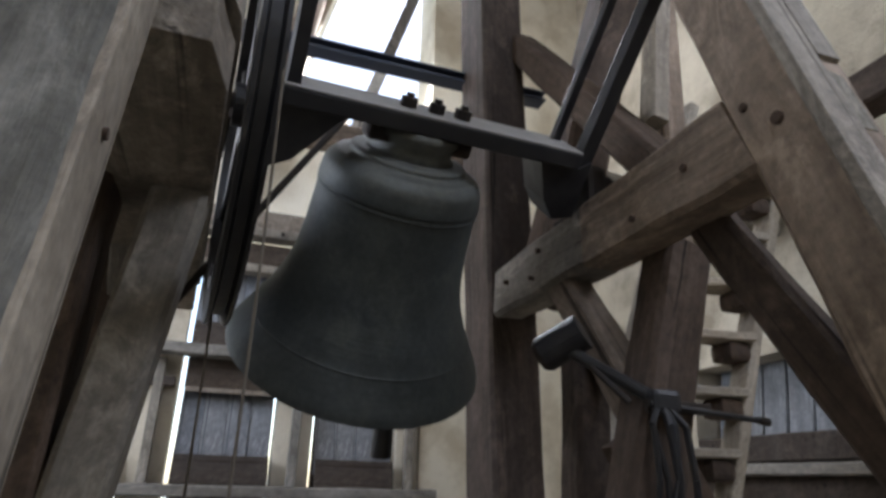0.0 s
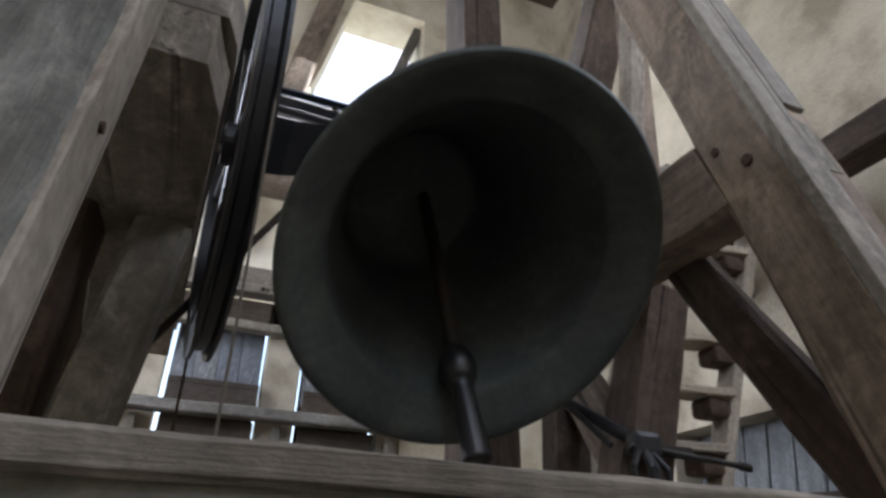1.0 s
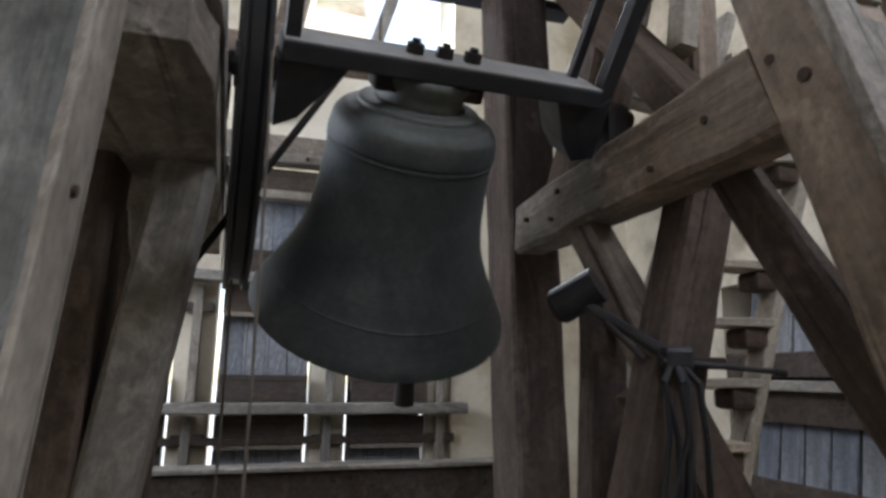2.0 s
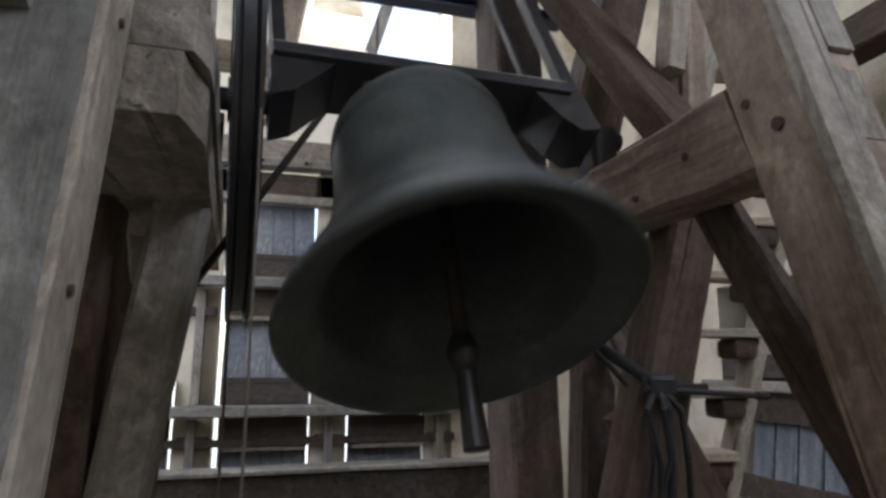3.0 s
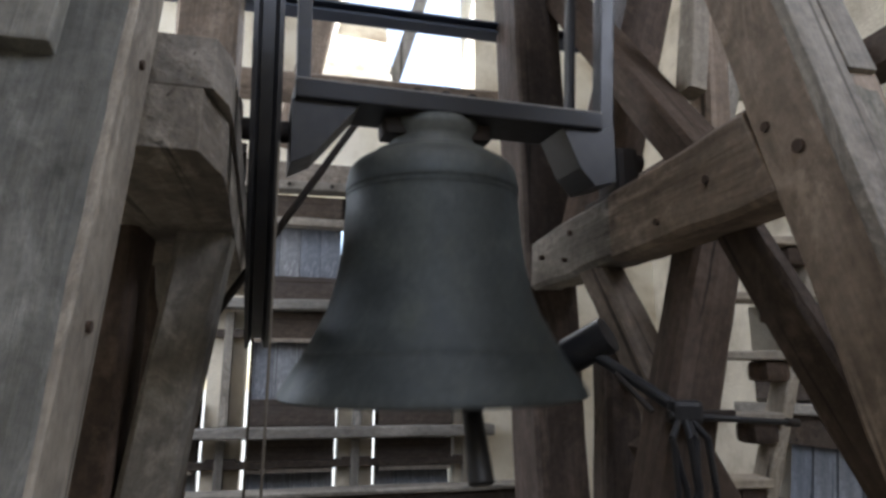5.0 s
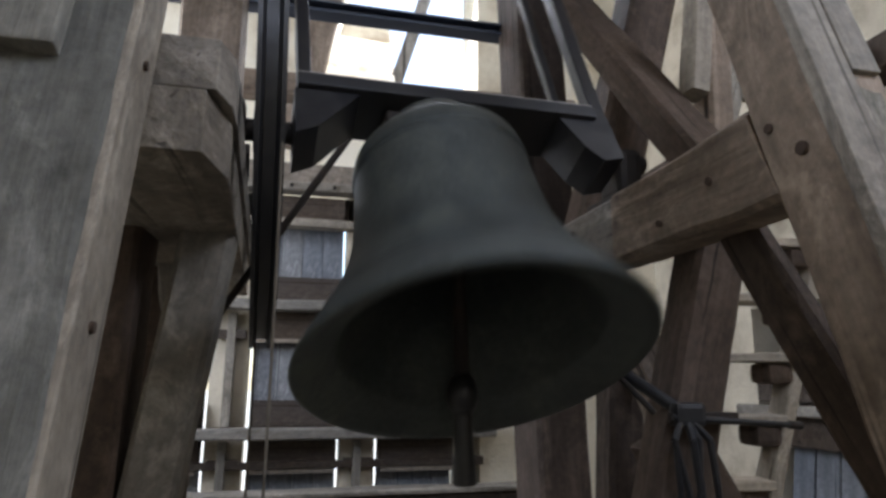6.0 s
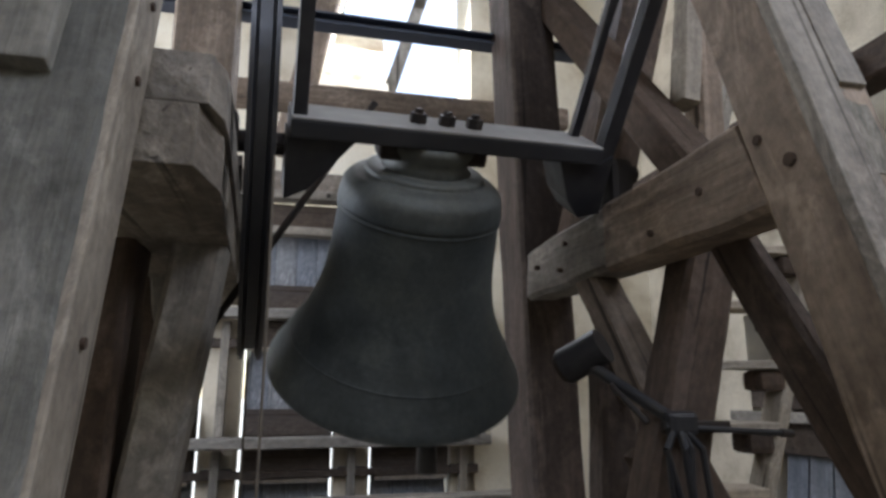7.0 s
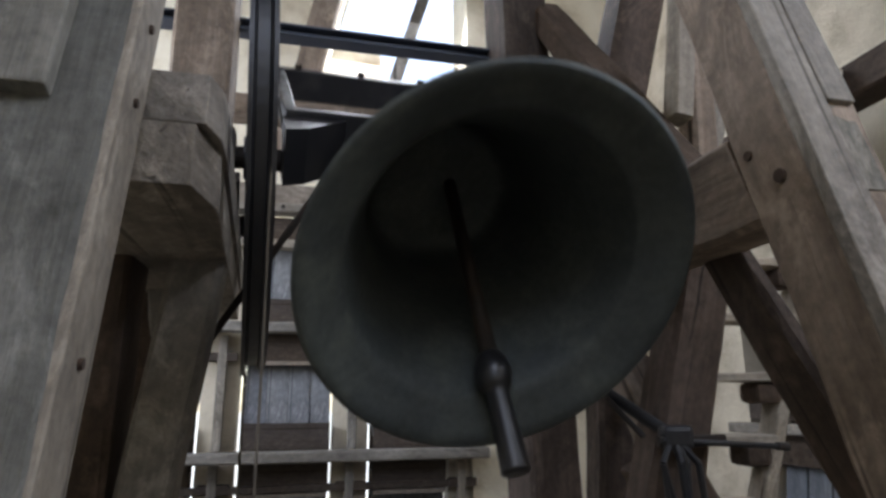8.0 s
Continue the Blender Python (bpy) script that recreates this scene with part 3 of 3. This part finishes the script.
def prism_bm(pts, y0, y1):
    """A plate cut to an outline of (x, z) points, from y0 to y1."""
    bm = bmesh.new()
    a = [bm.verts.new((x, y0, z)) for x, z in pts]
    b = [bm.verts.new((x, y1, z)) for x, z in pts]
    bm.faces.new(a)
    bm.faces.new(b[::-1])
    for i in range(len(pts)):
        j = (i + 1) % len(pts)
        bm.faces.new((a[i], a[j], b[j], b[i]))
    return bm


for pts in ([(-0.35, 0.045), (-0.20, 0.045), (-0.225, 0.015), (-0.30, -0.075), (-0.35, -0.10)], [(0.46, 0.07), (0.46, -0.085), (0.40, -0.10), (0.36, -0.055), (0.315, 0.045), (0.425, 0.045)]):
    part("gusset", prism_bm(pts, -0.10, 0.03), STEEL, yoke, "black steel end plate")
# thin added plate; dust and light from above are in its colour
part("lit_dusty_top", box_bm(-0.343, 0.418, -0.113, 0.043, 0.0885, 0.0925, 0.001), DUSTY_LIT, yoke, "dusty grey yoke top, light from above in its colour")
part("trunnion", rod_bm((0.45, 0, 0), (0.60, 0, 0), 0.026, 20), IRON, bell)
part("trunnion", rod_bm((-0.34, 0, 0), (-0.52, 0, 0), 0.026, 20), IRON, bell)
part("crown_block", box_bm(-0.135, 0.135, -0.07, 0.02, 0.0, 0.044, 0.012), IRON, bell)
for bx in (-0.048, 0.024, 0.094):
    bolt = part("bolt", rod_bm((bx, -0.04, 0.092), (bx, -0.04, 0.116), 0.021, 6), IRON, yoke)
    part("bolt_end", rod_bm((bx, -0.04, 0.1165), (bx, -0.04, 0.126), 0.011, 8), IRON, bolt)

# the counterweight frame over the yoke
for bx, by, br, out in ((0.385, 0.0, 0.012, 0.05), (0.445, -0.07, 0.020, 0.06), (-0.325, 0.0, 0.012, 0.0), (-0.325, -0.07, 0.016, 0.0)):
    bar = box_bm(bx - br, bx + br, by - br, by + br, 0.05, 0.92, 0.003)
    for v in bar.verts:
        v.co.x += out * (v.co.z - 0.05)
    part("upright_bar", bar, STEEL, bell)
counter = part("counterweight_bar", box_bm(-0.35, 0.51, -0.09, 0.02, 0.90, 0.965, 0.006), STEEL, bell)
for bx in (-0.26, -0.03, 0.2, 0.4):
    part("bolt", rod_bm((bx, -0.09, 0.932), (bx, -0.107, 0.932), 0.014, 6), IRON, counter)

# the wheel, with a groove for the rope
WR = 0.498
prof = [(WR, -0.024), (WR, -0.016), (WR - 0.022, -0.010), (WR - 0.022, 0.010), (WR, 0.016), (WR, 0.024), (WR - 0.075, 0.024), (WR - 0.075, -0.024), (WR, -0.024)]
wheel = part("wheel", lathe_bm(prof, 96), STEEL, bell, "glossy black steel bell wheel")
wheel.matrix_basis = pose(-0.405, 0, 0, 0, 90, -1.0)
for k in range(6):
    a = radians(60 * k + 30)
    part("spoke", rod_bm((0.03 * math.cos(a), 0.03 * math.sin(a), 0), ((WR - 0.045) * math.cos(a), (WR - 0.045) * math.sin(a), 0), 0.011, 8), STEEL, wheel)
part("hub", rod_bm((0, 0, -0.03), (0, 0, 0.03), 0.05, 24), STEEL, wheel)

# the clapper, hung inside the bell
CL = -0.135
clapper = part("clapper", rod_bm((0, 0, 0.025), (0, 0, -0.445), 0.014, 14, 0.018), IRON, bell, "dark iron clapper with a round ball", smooth=True)
ball = lathe_bm(smooth_profile([(0.0, -0.435), (0.022, -0.443), (0.033, -0.465), (0.036, -0.487), (0.031, -0.51), (0.022, -0.525), (0.022, -0.555), (0.026, -0.655), (0.024, -0.675), (0.0, -0.677)], 5), 28)
part("ball", ball, CLAPPER_IRON, clapper, smooth=True)


def clap(t):
    return -29.0 * math.tanh(1.9 * math.cos(2 * math.pi * (t + 0.061 - 0.12) / 2.265))


# ---- bearings, hammer, ropes ----
for bx, by in ((1.185, 1.624), (0.165, 1.53)):
    bearing = thing("bearing_block", "greasy black iron bearing block on the cap beam", "bearing", pose(bx, by, 2.48, 0, 0, YAW), "bearings of the bell")
    part("base_plate", box_bm(-0.05, 0.05, -0.10, 0.10, 0.0, 0.025, 0.004), IRON, bearing)
    part("housing", box_bm(-0.035, 0.035, -0.055, 0.055, 0.02, 0.155, 0.02), IRON, bearing)
    for sy in (-0.08, 0.08):
        part("bolt", rod_bm((0, sy, 0.02), (0, sy, 0.05), 0.012, 6), IRON, bearing)

hammer = thing("striking_hammer", "black iron striking hammer on a hinged arm", "bell hammer")
h0, h1 = Vector((0.982, 1.53, 2.072)), Vector((1.048, 1.46, 2.12))
head = part("head", rod_bm(h0, h1, 0.043, 24), STEEL, hammer)
part("striking_face", rod_bm(h0 - (h1 - h0) * 0.12, h0, 0.034, 24, 0.042), IRON, head)
part("arm", rod_bm((1.01, 1.49, 2.085), (1.135, 1.33, 1.955), 0.014, 12), STEEL, hammer)
part("bracket", box_bm(1.105, 1.175, 1.30, 1.335, 1.925, 1.975, 0.012), STEEL, hammer)
part("clamp", box_bm(1.10, 1.26, 1.315, 1.33, 1.93, 1.955, 0.004), IRON, hammer)
part("stay", rod_bm((1.04, 1.42, 2.03), (1.09, 1.36, 1.95), 0.007, 8), IRON, hammer)
part("cross_rod", rod_bm((1.10, 1.31, 1.945), (1.40, 1.32, 1.927), 0.0065, 12), STEEL, hammer)
part("rod_tip", rod_bm((1.385, 1.32, 1.928), (1.415, 1.322, 1.926), 0.009, 10), IRON, hammer)
for k, (cx, cr) in enumerate(((1.085, 0.006), (1.10, 0.007), (1.12, 0.006), (1.14, 0.008), (1.155, 0.006), (1.17, 0.007))):
    bm = bmesh.new()
    rk = random.Random(k)
    pts = [Vector((1.13, 1.315, 1.955)), Vector((cx + rk.uniform(-0.012, 0.012), 1.295, 1.90)), Vector((cx + rk.uniform(-0.02, 0.02), 1.29, 1.80)), Vector((cx + rk.uniform(-0.03, 0.03), 1.30, 1.66)), Vector((cx - 0.04, 1.31, 1.2)), Vector((cx - 0.05, 1.33, 0.6))]
    for p, q in zip(pts, pts[1:]):
        one = rod_bm(p, q, cr, 8)
        me = bpy.data.meshes.new("cable")
        one.to_mesh(me)
        one.free()
        bm.from_mesh(me)
        bpy.data.meshes.remove(me)
    part("cable", bm, STEEL, hammer)


def rope(p, q, r, label):
    ob = thing("bell_rope", label, "rope", group="bell ropes")
    bm = bmesh.new()
    n, m = 60, 6
    p, q = Vector(p), Vector(q)
    rows = []
    for i in range(n + 1):
        u = i / n
        c = p.lerp(q, u) + Vector((0.004 * math.sin(u * 9), 0.004 * math.cos(u * 7), 0))
        rows.append([bm.verts.new(c + Vector((r * math.cos(a), r * math.sin(a), 0))) for a in (2 * math.pi * k / m + u * 60 for k in range(m))])
    for a, b in zip(rows, rows[1:]):
        for k in range(m):
            bm.faces.new((a[k], a[(k + 1) % m], b[(k + 1) % m], b[k]))
    part("strand", bm, ROPE, ob)
    return ob


rope((0.300, 1.085, 2.45), (0.309, 1.08, 0.02), 0.0025, "thin hemp rope hanging from the bell wheel")
rope((0.235, 1.80, 2.16), (0.228, 1.80, 0.02), 0.004, "thin hemp rope hanging from the bell wheel")

tie = thing("tie_rod", "dark iron tie rod slanting behind the bell wheel", "tie rod")
part("rod", rod_bm((0.56, 1.95, 2.90), (0.02, 1.95, 2.02), 0.011, 10), IRON, tie)
girder = thing("steel_girder", "blue-grey steel girder over the bell frame", "girder")
for z in (3.437, 3.475):
    part("flange", box_bm(-0.6, 1.5, 2.40, 2.48, z, z + 0.01, 0.002), BLUE_STEEL, girder)
part("web", box_bm(-0.6, 1.5, 2.435, 2.447, 3.447, 3.475), BLUE_STEEL, girder)


def motions():
    walk(bell, [(k / 10, pose(*AXLE, swing(k / 10), CANT, YAW)) for k in range(81)])
    walk(clapper, [(k / 10, pose(0.035, 0, CL, clap(k / 10), 0, 0)) for k in range(81)])


motions()
